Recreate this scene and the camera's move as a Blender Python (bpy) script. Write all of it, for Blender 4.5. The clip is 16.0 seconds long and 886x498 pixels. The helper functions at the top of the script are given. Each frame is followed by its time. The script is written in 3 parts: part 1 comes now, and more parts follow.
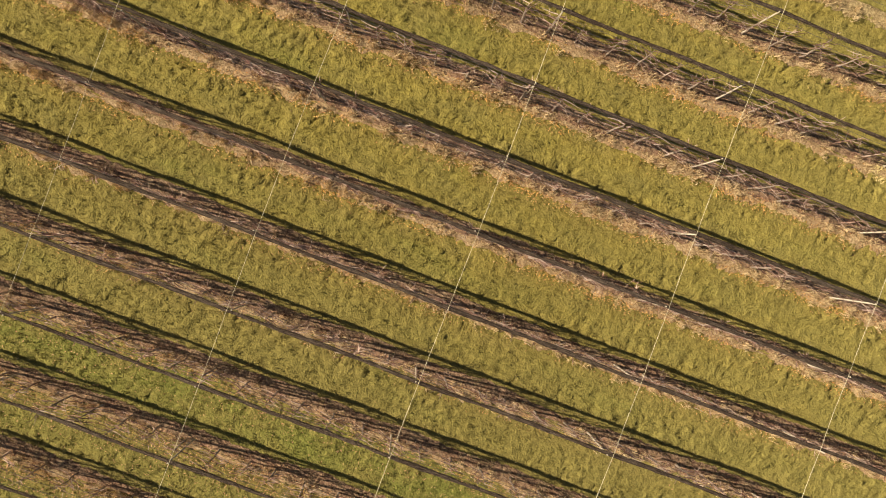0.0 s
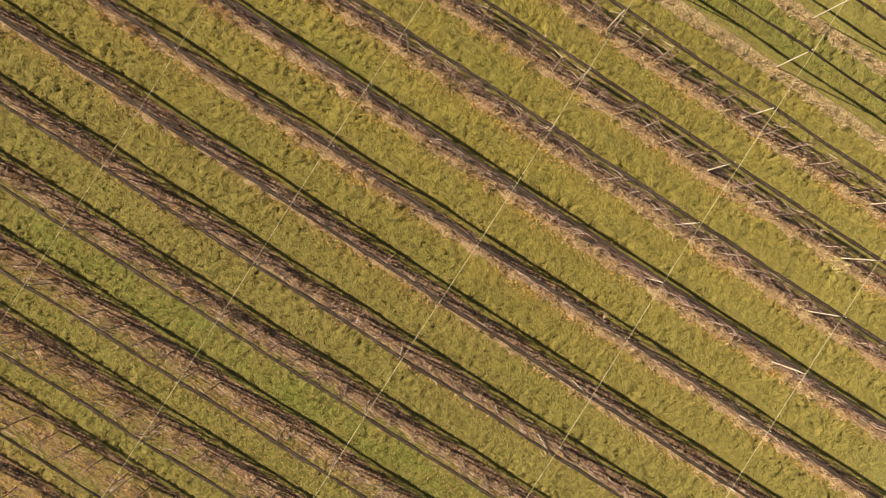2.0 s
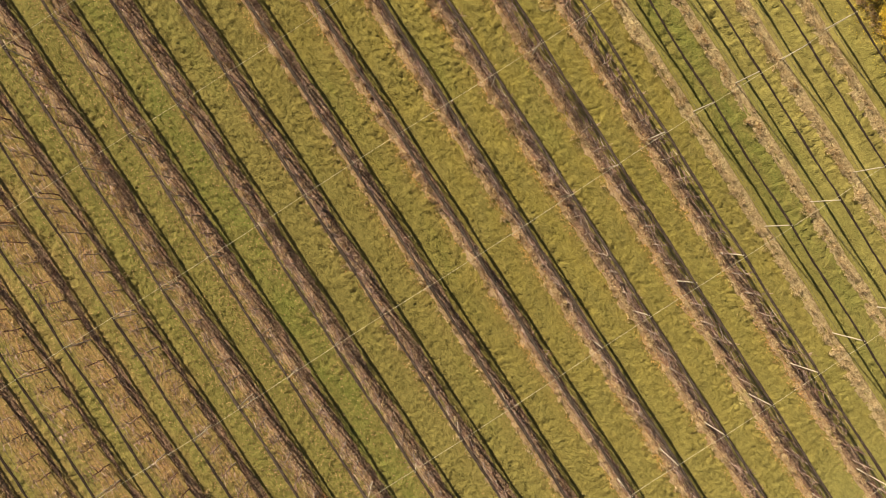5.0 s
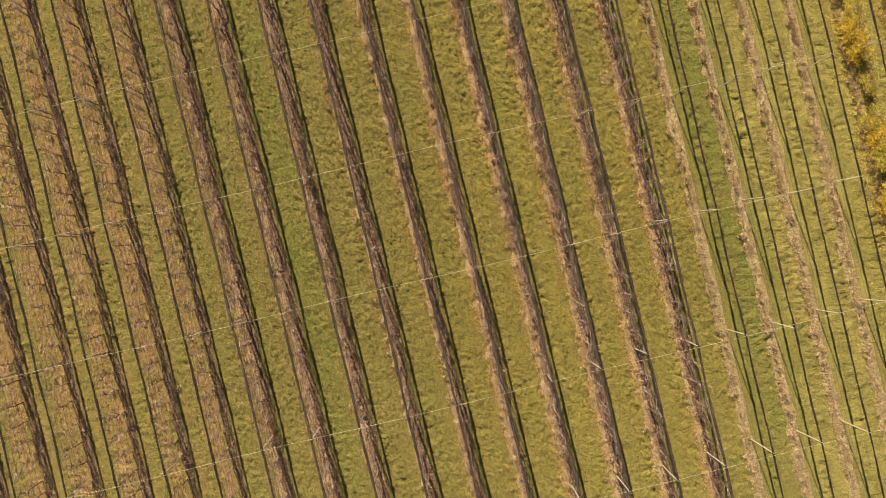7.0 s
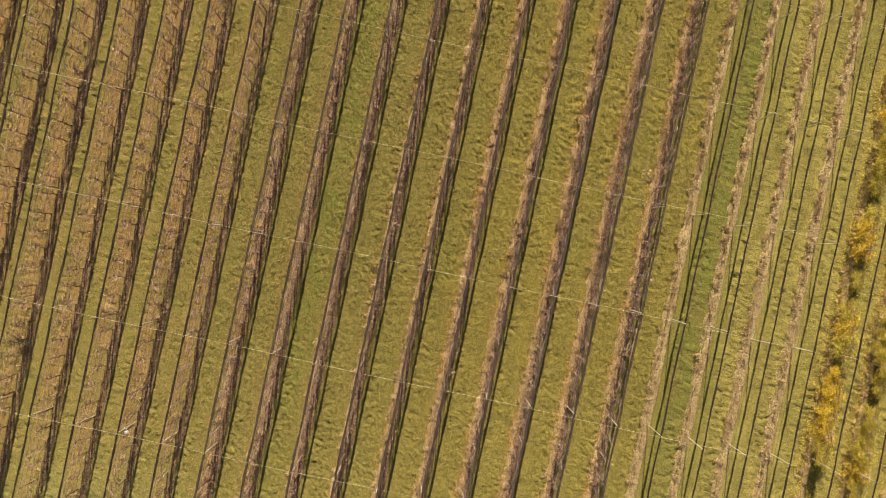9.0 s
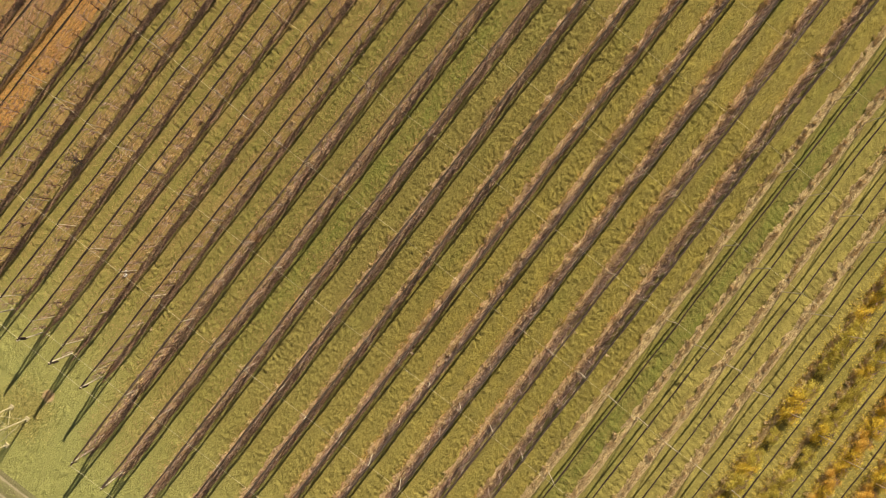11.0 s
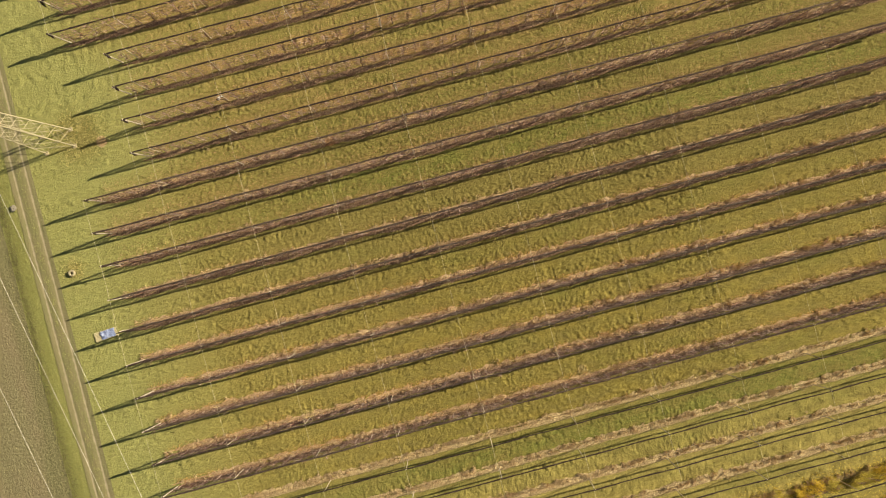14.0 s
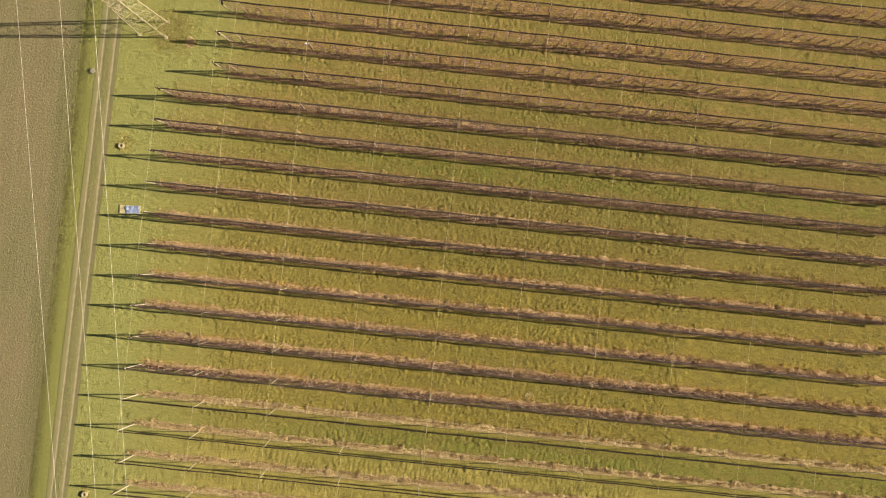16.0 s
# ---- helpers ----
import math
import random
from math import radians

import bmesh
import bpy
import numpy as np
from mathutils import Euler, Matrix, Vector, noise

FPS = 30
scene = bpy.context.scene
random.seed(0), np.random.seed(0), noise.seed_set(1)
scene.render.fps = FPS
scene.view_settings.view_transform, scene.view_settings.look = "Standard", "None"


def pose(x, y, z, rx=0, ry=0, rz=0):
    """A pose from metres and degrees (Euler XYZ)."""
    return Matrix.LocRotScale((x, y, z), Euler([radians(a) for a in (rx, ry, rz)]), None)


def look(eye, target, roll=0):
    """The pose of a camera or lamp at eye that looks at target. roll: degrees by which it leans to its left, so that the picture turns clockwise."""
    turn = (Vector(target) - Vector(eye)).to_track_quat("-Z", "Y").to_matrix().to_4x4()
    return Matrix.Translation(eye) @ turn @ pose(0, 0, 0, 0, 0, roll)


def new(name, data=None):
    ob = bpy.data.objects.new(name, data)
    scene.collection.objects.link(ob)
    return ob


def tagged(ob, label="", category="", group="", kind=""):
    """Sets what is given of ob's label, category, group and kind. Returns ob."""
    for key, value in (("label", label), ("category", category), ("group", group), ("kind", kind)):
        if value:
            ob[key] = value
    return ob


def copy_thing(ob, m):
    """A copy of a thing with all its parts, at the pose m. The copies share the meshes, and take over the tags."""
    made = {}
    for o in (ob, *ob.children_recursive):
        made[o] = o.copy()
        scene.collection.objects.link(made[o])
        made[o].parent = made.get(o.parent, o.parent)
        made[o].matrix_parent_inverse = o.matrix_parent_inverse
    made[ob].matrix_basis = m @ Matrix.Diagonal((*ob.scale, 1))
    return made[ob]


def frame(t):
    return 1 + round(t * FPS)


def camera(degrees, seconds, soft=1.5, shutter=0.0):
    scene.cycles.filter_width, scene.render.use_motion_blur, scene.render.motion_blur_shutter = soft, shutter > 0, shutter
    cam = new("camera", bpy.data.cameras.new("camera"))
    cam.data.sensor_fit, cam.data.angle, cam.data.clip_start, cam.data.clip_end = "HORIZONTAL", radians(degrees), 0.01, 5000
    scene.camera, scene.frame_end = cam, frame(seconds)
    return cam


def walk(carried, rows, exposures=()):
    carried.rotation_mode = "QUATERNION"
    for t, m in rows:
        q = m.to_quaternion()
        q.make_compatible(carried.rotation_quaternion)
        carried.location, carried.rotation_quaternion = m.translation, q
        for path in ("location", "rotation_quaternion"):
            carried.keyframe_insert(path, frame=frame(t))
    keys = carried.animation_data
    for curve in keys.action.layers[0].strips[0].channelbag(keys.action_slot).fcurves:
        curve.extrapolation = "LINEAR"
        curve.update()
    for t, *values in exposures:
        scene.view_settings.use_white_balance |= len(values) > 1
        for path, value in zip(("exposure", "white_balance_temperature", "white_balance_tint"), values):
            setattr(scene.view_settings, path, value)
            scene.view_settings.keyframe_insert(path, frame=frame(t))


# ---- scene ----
cam = camera(59, 16.0, soft=1.05)
PATH = [
    (0, 2.500, -2.048, 35.332, -0.778, -2.494, -158.944),
    (0.5, 2.518, -2.041, 36.523, -0.838, -2.300, -156.438),
    (1, 2.527, -2.015, 37.775, -0.853, -2.136, -153.584),
    (1.5, 2.529, -1.972, 39.014, -0.848, -2.007, -150.678),
    (2, 2.522, -1.915, 40.355, -0.858, -1.880, -147.217),
    (2.5, 2.507, -1.846, 41.654, -0.845, -1.747, -143.746),
    (3, 2.485, -1.765, 42.995, -0.839, -1.666, -139.834),
    (3.5, 2.455, -1.675, 44.318, -0.856, -1.590, -135.908),
    (4, 2.416, -1.577, 45.724, -0.902, -1.454, -131.488),
    (4.2, 2.399, -1.536, 46.298, -0.888, -1.371, -129.764),
    (6.3, 2.146, -1.081, 52.586, -0.435, -0.759, -110.902),
    (6.5, 2.115, -1.038, 53.194, -0.393, -0.720, -109.019),
    (7, 2.034, -0.932, 54.686, -0.284, -0.699, -103.329),
    (7.5, 1.945, -0.831, 56.096, -0.236, -0.659, -97.459),
    (8, 1.850, -0.737, 57.556, -0.208, -0.618, -90.986),
    (8.2, 1.810, -0.702, 58.190, -0.155, -0.593, -88.394),
    (10.3, 1.328, -0.439, 65.819, 0.071, -0.139, -61.160),
    (10.5, 1.277, -0.427, 66.508, 0.089, -0.124, -58.684),
    (11, 1.143, -0.409, 68.182, 0.122, -0.078, -52.254),
    (11.5, 1.004, -0.410, 69.782, 0.169, -0.065, -46.070),
    (12, 0.859, -0.433, 71.409, 0.174, -0.032, -39.259),
    (12.5, 0.708, -0.477, 73.018, 0.210, -0.018, -33.097),
    (13, 0.552, -0.546, 74.676, 0.253, 0.024, -26.791),
    (13.5, 0.390, -0.641, 76.281, 0.328, 0.050, -20.997),
    (14, 0.222, -0.764, 77.988, 0.410, 0.034, -14.910),
    (14.5, 0.050, -0.916, 79.671, 0.474, -0.002, -9.487),
    (15, -0.128, -1.100, 81.382, 0.543, -0.061, -3.819),
    (15.5, -0.311, -1.317, 83.024, 0.641, -0.138, 1.176),
    (16, -0.498, -1.568, 84.659, 0.728, -0.250, 6.062),
]
walk(cam, [(t, pose(*row)) for t, *row in PATH], exposures=((0, 1.02, 7100, 10.5), (16, 0.88, 7100, 9.5)))

# ---- light: low autumn sun along the rows, clear sky ----
SUN_ELEV, SUN_AZ, SUN_POWER, SKY_POWER = 31.0, 7.0, 5.0, 0.034
world = bpy.data.worlds.new("sky")
scene.world = world
world.use_nodes = True
wt = world.node_tree
sky = wt.nodes.new("ShaderNodeTexSky")
sky.sky_type, sky.sun_disc = "NISHITA", False
sky.sun_elevation, sky.sun_rotation = radians(SUN_ELEV), radians(90 - SUN_AZ)
wt.links.new(sky.outputs[0], wt.nodes["Background"].inputs[0])
wt.nodes["Background"].inputs[1].default_value = SKY_POWER
sun_data = bpy.data.lights.new("sun", "SUN")
sun_data.energy, sun_data.angle, sun_data.color = SUN_POWER, radians(0.5), (1.0, 0.92, 0.78)
sun = new("sun", sun_data)
ce = math.cos(radians(SUN_ELEV))
to_sun = Vector((ce * math.cos(radians(SUN_AZ)), ce * math.sin(radians(SUN_AZ)), math.sin(radians(SUN_ELEV))))
sun.matrix_world = look(to_sun * 100, (0, 0, 0))

# ---- the plan, in metres ----
S, P, H = 3.25, 8.12, 3.7            # row spacing, post spacing, post height
POSTS_X = (-24.2, -16.55, -8.45, 0.0, 8.25, 16.5, 24.5, 32.4, 40.4, 48.4)
ROWS_BARE = range(-9, 15)
ROWS_LEAFY = range(-14, -9)


def row_start(n):
    if n > 8:
        return -30.7
    return -25.9 if n > 4 else -31.5


ROW_STOP = 52.0


# ---- materials ----
def material(name, rough=0.9, spec=0.2, metal=0.0):
    m = bpy.data.materials.new(name)
    m.use_nodes = True
    p = m.node_tree.nodes["Principled BSDF"]
    p.inputs["Roughness"].default_value = rough
    p.inputs["Specular IOR Level"].default_value = spec
    p.inputs["Metallic"].default_value = metal
    return m, m.node_tree, p


def node(t, kind, **values):
    n = t.nodes.new("ShaderNode" + kind)
    for k, v in values.items():
        n.inputs[k.replace("_", " ")].default_value = v
    return n


def position(t, stretch=(1, 1, 1)):
    g, m = t.nodes.new("ShaderNodeNewGeometry"), t.nodes.new("ShaderNodeVectorMath")
    m.operation = "MULTIPLY"
    m.inputs[1].default_value = stretch
    t.links.new(g.outputs["Position"], m.inputs[0])
    return m.outputs[0]


def noise_fac(t, where, scale, detail=4.0, rough=0.6, low=0.35, high=0.65):
    n = node(t, "TexNoise", Scale=scale, Detail=detail, Roughness=rough)
    t.links.new(where, n.inputs["Vector"])
    r = t.nodes.new("ShaderNodeMapRange")
    r.inputs["From Min"].default_value, r.inputs["From Max"].default_value = low, high
    t.links.new(n.outputs["Fac"], r.inputs["Value"])
    return r.outputs[0]


def mix(t, fac, a, b, blend="MIX"):
    x = t.nodes.new("ShaderNodeMix")
    x.data_type, x.blend_type = "RGBA", blend
    for sock, v in ((x.inputs["Factor"], fac), (x.inputs["A"], a), (x.inputs["B"], b)):
        if isinstance(v, (int, float)):
            sock.default_value = v
        elif isinstance(v, tuple):
            sock.default_value = (*v, 1)
        else:
            t.links.new(v, sock)
    return x.outputs["Result"]


def bump(t, p, fac, strength, distance):
    b = node(t, "Bump", Strength=strength, Distance=distance)
    t.links.new(fac, b.inputs["Height"])
    t.links.new(b.outputs[0], p.inputs["Normal"])


def two_scale(name, a, b, c, big=0.6, small=9.0, rough=0.9, spec=0.2, relief=0.6, depth=0.03, stretch=(1, 1, 1), metal=0.0):
    """Colour a broken by b at the big scale and by c at the small one, with relief of the small one."""
    m, t, p = material(name, rough, spec, metal)
    where = position(t, stretch)
    f1, f2 = noise_fac(t, where, big), noise_fac(t, where, small, 6, 0.7)
    t.links.new(mix(t, f2, c, mix(t, f1, a, b)), p.inputs["Base Color"])
    if relief:
        bump(t, p, f2, relief, depth)
    return m


def by_piece(name, stops, rough=0.85, spec=0.2, thin=0.0):
    """A colour for each blade, leaf or twig of a mesh, at random."""
    m, t, p = material(name, rough, spec)
    g, r = t.nodes.new("ShaderNodeNewGeometry"), t.nodes.new("ShaderNodeValToRGB")
    while len(r.color_ramp.elements) < len(stops):
        r.color_ramp.elements.new(0.5)
    for i, (e, c) in enumerate(zip(r.color_ramp.elements, stops)):
        e.position, e.color = i / (len(stops) - 1), (*c, 1)
    t.links.new(g.outputs["Random Per Island"], r.inputs[0])
    t.links.new(r.outputs[0], p.inputs["Base Color"])
    if thin:
        d, x = t.nodes.new("ShaderNodeBsdfTranslucent"), t.nodes.new("ShaderNodeMixShader")
        t.links.new(r.outputs[0], d.inputs[0])
        x.inputs[0].default_value = thin
        t.links.new(p.outputs[0], x.inputs[1])
        t.links.new(d.outputs[0], x.inputs[2])
        t.links.new(x.outputs[0], t.nodes["Material Output"].inputs[0])
    return m


def grass_material(blade=False):
    m, t, p = material("grass_blades" if blade else "orchard_grass", 0.95, 0.1)
    w = position(t)
    sep, r = t.nodes.new("ShaderNodeSeparateXYZ"), t.nodes.new("ShaderNodeMapRange")
    t.links.new(w, sep.inputs[0])
    wob = noise_fac(t, position(t, (0.25, 1, 1)), 0.5, 3, 0.5, 0.3, 0.7)
    add = t.nodes.new("ShaderNodeMath")
    add.operation = "MULTIPLY_ADD"
    t.links.new(wob, add.inputs[0])
    add.inputs[1].default_value = 1.2
    t.links.new(sep.outputs["Y"], add.inputs[2])
    r.inputs["From Min"].default_value, r.inputs["From Max"].default_value = -35.0, 45.0
    t.links.new(add.outputs[0], r.inputs["Value"])
    ramp = t.nodes.new("ShaderNodeValToRGB")
    tones = {"p": PALE, "y": YELLOW, "w": WARM, "g": GREEN, "b": BROWN, "m": MID}
    # lighter toward -y: paler plots, plus the sunlit sward's hotspot put into colour
    plan = [(-34, "p"), (-24.0, "p"), (-22.2, "g"), (-20.6, "g"), (-19, "w"), (-8, "w"), (0, "y"), (3, "m"), (6.4, "m"), (7.4, "g"), (8.6, "g"), (10, "m"), (14, "m"),
            (18, "b"), (23, "b"), (29, "b"), (40, "b")]
    el = ramp.color_ramp.elements
    while len(el) < len(plan):
        el.new(0.5)
    for e, (y, k) in zip(el, plan):
        e.position, e.color = (y + 35.6) / 80, (*tones[k], 1)
    t.links.new(r.outputs[0], ramp.inputs[0])
    patch = noise_fac(t, position(t, (0.3, 1, 1)), 0.35, 3, 0.5, 0.52, 0.85)
    near, wide, mid = noise_fac(t, w, 13.0, 3, 0.6, 0.30, 0.70), noise_fac(t, w, 4.5, 2.5, 0.6, 0.3, 0.7), noise_fac(t, position(t, (0.5, 1, 1)), 0.9, 4, 0.65, 0.38, 0.68)
    fine = t.nodes.new('ShaderNodeMix')
    fine.inputs[0].default_value = 0.5
    t.links.new(near, fine.inputs[2])
    t.links.new(wide, fine.inputs[3])
    fine = fine.outputs[0]
    c = mix(t, patch, ramp.outputs[0], GREEN)
    c = mix(t, mid, c, MID)
    turn, wave = t.nodes.new("ShaderNodeMath"), t.nodes.new("ShaderNodeMath")
    turn.operation, wave.operation = "MULTIPLY_ADD", "SINE"
    turn.inputs[1].default_value, turn.inputs[2].default_value = 2 * math.pi / S, -2 * math.pi * 0.304
    t.links.new(sep.outputs["Y"], turn.inputs[0])
    t.links.new(turn.outputs[0], wave.inputs[0])
    lane = t.nodes.new("ShaderNodeMapRange")
    lane.inputs["From Min"].default_value, lane.inputs["From Max"].default_value, lane.inputs["To Max"].default_value = -0.2, 1.0, 0.2
    t.links.new(wave.outputs[0], lane.inputs["Value"])
    north = t.nodes.new("ShaderNodeMapRange")
    north.inputs["From Min"].default_value, north.inputs["From Max"].default_value = 8.0, 17.0
    north.inputs["To Min"].default_value, north.inputs["To Max"].default_value = 1.0, 3.0
    t.links.new(sep.outputs["Y"], north.inputs["Value"])
    strong = t.nodes.new("ShaderNodeMath")
    strong.operation = "MULTIPLY"
    t.links.new(lane.outputs[0], strong.inputs[0])
    t.links.new(north.outputs[0], strong.inputs[1])
    c = mix(t, strong.outputs[0], c, GREEN)
    mott = noise_fac(t, position(t, (0.6, 1.2, 1)), 1.7, 4, 0.65, 0.3, 0.7)
    c = mix(t, mott, mix(t, 1.0, c, (0.88, 0.90, 0.88), 'MULTIPLY'), mix(t, 1.0, c, (1.09, 1.08, 1.1), 'MULTIPLY'))
    # paler westward: drier sward, plus its sun-facing brightness painted into the colour
    west = t.nodes.new("ShaderNodeMapRange")
    west.inputs["From Min"].default_value, west.inputs["From Max"].default_value, west.inputs["To Max"].default_value = -3.0, -20.0, 0.42
    t.links.new(sep.outputs["X"], west.inputs["Value"])
    c = mix(t, west.outputs[0], c, mix(t, mid, (0.330, 0.278, 0.085), (0.250, 0.222, 0.060)))
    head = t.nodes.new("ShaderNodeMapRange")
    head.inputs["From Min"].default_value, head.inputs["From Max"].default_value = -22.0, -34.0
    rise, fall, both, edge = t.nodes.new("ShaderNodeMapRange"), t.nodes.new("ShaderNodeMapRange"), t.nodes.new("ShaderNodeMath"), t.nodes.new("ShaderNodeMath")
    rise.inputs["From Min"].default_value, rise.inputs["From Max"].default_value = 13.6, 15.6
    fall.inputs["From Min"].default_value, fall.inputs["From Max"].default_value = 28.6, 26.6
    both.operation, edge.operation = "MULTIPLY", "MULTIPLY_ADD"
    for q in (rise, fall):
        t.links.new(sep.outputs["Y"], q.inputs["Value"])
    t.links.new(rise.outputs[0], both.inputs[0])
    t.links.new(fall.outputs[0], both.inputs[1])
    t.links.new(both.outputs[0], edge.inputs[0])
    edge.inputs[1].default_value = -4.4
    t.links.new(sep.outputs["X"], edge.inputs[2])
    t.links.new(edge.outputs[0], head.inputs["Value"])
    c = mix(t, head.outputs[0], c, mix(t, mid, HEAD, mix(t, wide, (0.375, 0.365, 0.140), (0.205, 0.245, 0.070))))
    if blade:
        g = t.nodes.new("ShaderNodeNewGeometry")
        c = mix(t, g.outputs["Random Per Island"], mix(t, 0.22, c, (0.07, 0.055, 0.014)), mix(t, 0.26, c, (0.56, 0.45, 0.14)))
    else:
        # shade painted into the hollows and highlights onto the tuft tops of the relief
        c = mix(t, fine, mix(t, 0.5, c, (0.06, 0.045, 0.015)), mix(t, 0.32, c, (0.50, 0.40, 0.12)))
        bump(t, p, fine, 0.8, 0.09)
    t.links.new(c, p.inputs["Base Color"])
    return m


YELLOW, GREEN, BROWN, MID, HEAD = (0.170, 0.127, 0.028), (0.102, 0.132, 0.022), (0.340, 0.188, 0.087), (0.163, 0.128, 0.038), (0.268, 0.292, 0.098)
WARM = (0.242, 0.184, 0.037)
PALE = (0.355, 0.293, 0.082)
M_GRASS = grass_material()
# soil and thatch: dark third colour sits in the hollows, painting relief shade
M_SOIL = two_scale("row_soil", (0.36, 0.205, 0.125), (0.48, 0.325, 0.19), (0.10, 0.052, 0.032), 1.6, 8.0, relief=1.0, depth=0.08)
M_THATCH = two_scale("dry_thatch", (0.68, 0.53, 0.27), (0.53, 0.385, 0.185), (0.24, 0.155, 0.075), 2.2, 7.0, relief=1.0, depth=0.11)
# the thatch again, slightly browner, for the rows that hold trees
M_THATCH_BROWN = two_scale("brown_thatch", (0.66, 0.49, 0.27), (0.50, 0.335, 0.175), (0.24, 0.14, 0.07), 1.6, 11.0, relief=1.0, depth=0.07)


def track_material():
    m, t, p = material("track_earth", 0.95, 0.1)
    w = position(t)
    sep, a, b, c, r = (t.nodes.new("ShaderNodeSeparateXYZ"), *[t.nodes.new("ShaderNodeMath") for _ in range(3)], t.nodes.new("ShaderNodeMapRange"))
    t.links.new(w, sep.inputs[0])
    for q, op, v in ((a, "ADD", 38.6), (b, "ABSOLUTE", 0), (c, "SUBTRACT", 0.6)):
        q.operation = op
        q.inputs[1].default_value = v
    d = t.nodes.new("ShaderNodeMath")
    d.operation = "ABSOLUTE"
    slant = t.nodes.new("ShaderNodeMath")
    slant.operation = "MULTIPLY_ADD"
    slant.inputs[1].default_value = -0.004
    t.links.new(sep.outputs["Y"], slant.inputs[0])
    t.links.new(sep.outputs["X"], slant.inputs[2])
    t.links.new(slant.outputs[0], a.inputs[0])
    t.links.new(a.outputs[0], b.inputs[0])
    t.links.new(b.outputs[0], c.inputs[0])
    t.links.new(c.outputs[0], d.inputs[0])
    wob = node(t, "TexNoise", Scale=1.5, Detail=3.0)
    t.links.new(w, wob.inputs["Vector"])
    e = t.nodes.new("ShaderNodeMath")
    e.operation = "MULTIPLY_ADD"
    e.inputs[1].default_value = 0.25
    t.links.new(wob.outputs["Fac"], e.inputs[0])
    t.links.new(d.outputs[0], e.inputs[2])
    r.inputs["From Min"].default_value, r.inputs["From Max"].default_value = 0.27, 0.14
    t.links.new(e.outputs[0], r.inputs["Value"])
    f1, f2 = noise_fac(t, position(t, (1, 0.3, 1)), 1.2), noise_fac(t, w, 9.0, 6, 0.7)
    edge = mix(t, f1, (0.232, 0.200, 0.098), (0.205, 0.198, 0.082))
    col = mix(t, r.outputs[0], edge, (0.39, 0.33, 0.20))
    t.links.new(mix(t, f2, col, mix(t, 0.35, col, (0.10, 0.07, 0.04))), p.inputs["Base Color"])
    bump(t, p, f2, 0.6, 0.03)
    return m


M_TRACK = track_material()


def field_material():
    """Harrowed earth, olive with young weeds along its edge, with drill lines running beside the track."""
    m, t, p = material("field_earth", 0.95, 0.1)
    w = position(t)
    sep, edge = t.nodes.new("ShaderNodeSeparateXYZ"), t.nodes.new("ShaderNodeMapRange")
    t.links.new(w, sep.inputs[0])
    wob = node(t, "TexNoise", Scale=0.5, Detail=4.0)
    t.links.new(position(t, (1, 0.3, 1)), wob.inputs["Vector"])
    add = t.nodes.new("ShaderNodeMath")
    add.operation = "MULTIPLY_ADD"
    add.inputs[1].default_value = 2.4
    t.links.new(wob.outputs["Fac"], add.inputs[0])
    t.links.new(sep.outputs["X"], add.inputs[2])
    edge.inputs["From Min"].default_value, edge.inputs["From Max"].default_value, edge.inputs["To Max"].default_value = -42.7, -41.5, 0.65
    t.links.new(add.outputs[0], edge.inputs["Value"])
    big, lines, fine = noise_fac(t, position(t, (1, 0.3, 1)), 0.25, 4), noise_fac(t, position(t, (2.2, 0.05, 1)), 1.6, 3, 0.6), noise_fac(t, w, 4.0, 6, 0.7)
    c = mix(t, big, (0.225, 0.180, 0.098), (0.196, 0.176, 0.085))
    c = mix(t, edge.outputs[0], c, (0.150, 0.148, 0.060))
    c = mix(t, lines, c, mix(t, 1.0, c, (0.86, 0.86, 0.84), "MULTIPLY"))
    c = mix(t, fine, mix(t, 0.3, c, (0.10, 0.075, 0.04)), mix(t, 0.12, c, (0.42, 0.34, 0.2)))
    t.links.new(c, p.inputs["Base Color"])
    bump(t, p, fine, 0.8, 0.05)
    return m


M_FIELD = field_material()
NET_WEAVE = dict(rough=0.95, spec=0.05, relief=1.0, depth=0.04, stretch=(0.10, 1, 1))
M_NET = two_scale("rolled_net", (0.100, 0.072, 0.052), (0.160, 0.122, 0.092), (0.028, 0.017, 0.012), 2.5, 26.0, **NET_WEAVE)
M_NET_DARK = two_scale("dark_net", (0.055, 0.040, 0.030), (0.080, 0.060, 0.046), (0.025, 0.016, 0.012), 2.5, 26.0, **NET_WEAVE)
M_POST = two_scale("post_wood", (0.58, 0.50, 0.38), (0.50, 0.43, 0.32), (0.38, 0.32, 0.24), 2.0, 30.0, relief=0.3, depth=0.004)
M_WIRE = two_scale("wire_galvanised", (0.52, 0.45, 0.28), (0.36, 0.31, 0.19), (0.56, 0.49, 0.33), 0.7, 5.0, rough=0.5, relief=0, metal=0.0)
# random per twig; darkest and palest stops stand for shaded and sunlit twigs
M_BARK = by_piece("bark", [(0.10, 0.040, 0.030), (0.28, 0.160, 0.118), (0.48, 0.36, 0.28), (0.18, 0.080, 0.058)], 0.85)
M_TRUNK = two_scale("trunk_bark", (0.44, 0.36, 0.28), (0.34, 0.26, 0.20), (0.20, 0.145, 0.11), 3.0, 30.0, relief=0.6, depth=0.01)
M_STEEL = two_scale("pylon_steel", (0.47, 0.40, 0.235), (0.40, 0.35, 0.21), (0.34, 0.30, 0.19), 0.8, 10.0, rough=0.6, relief=0.0)
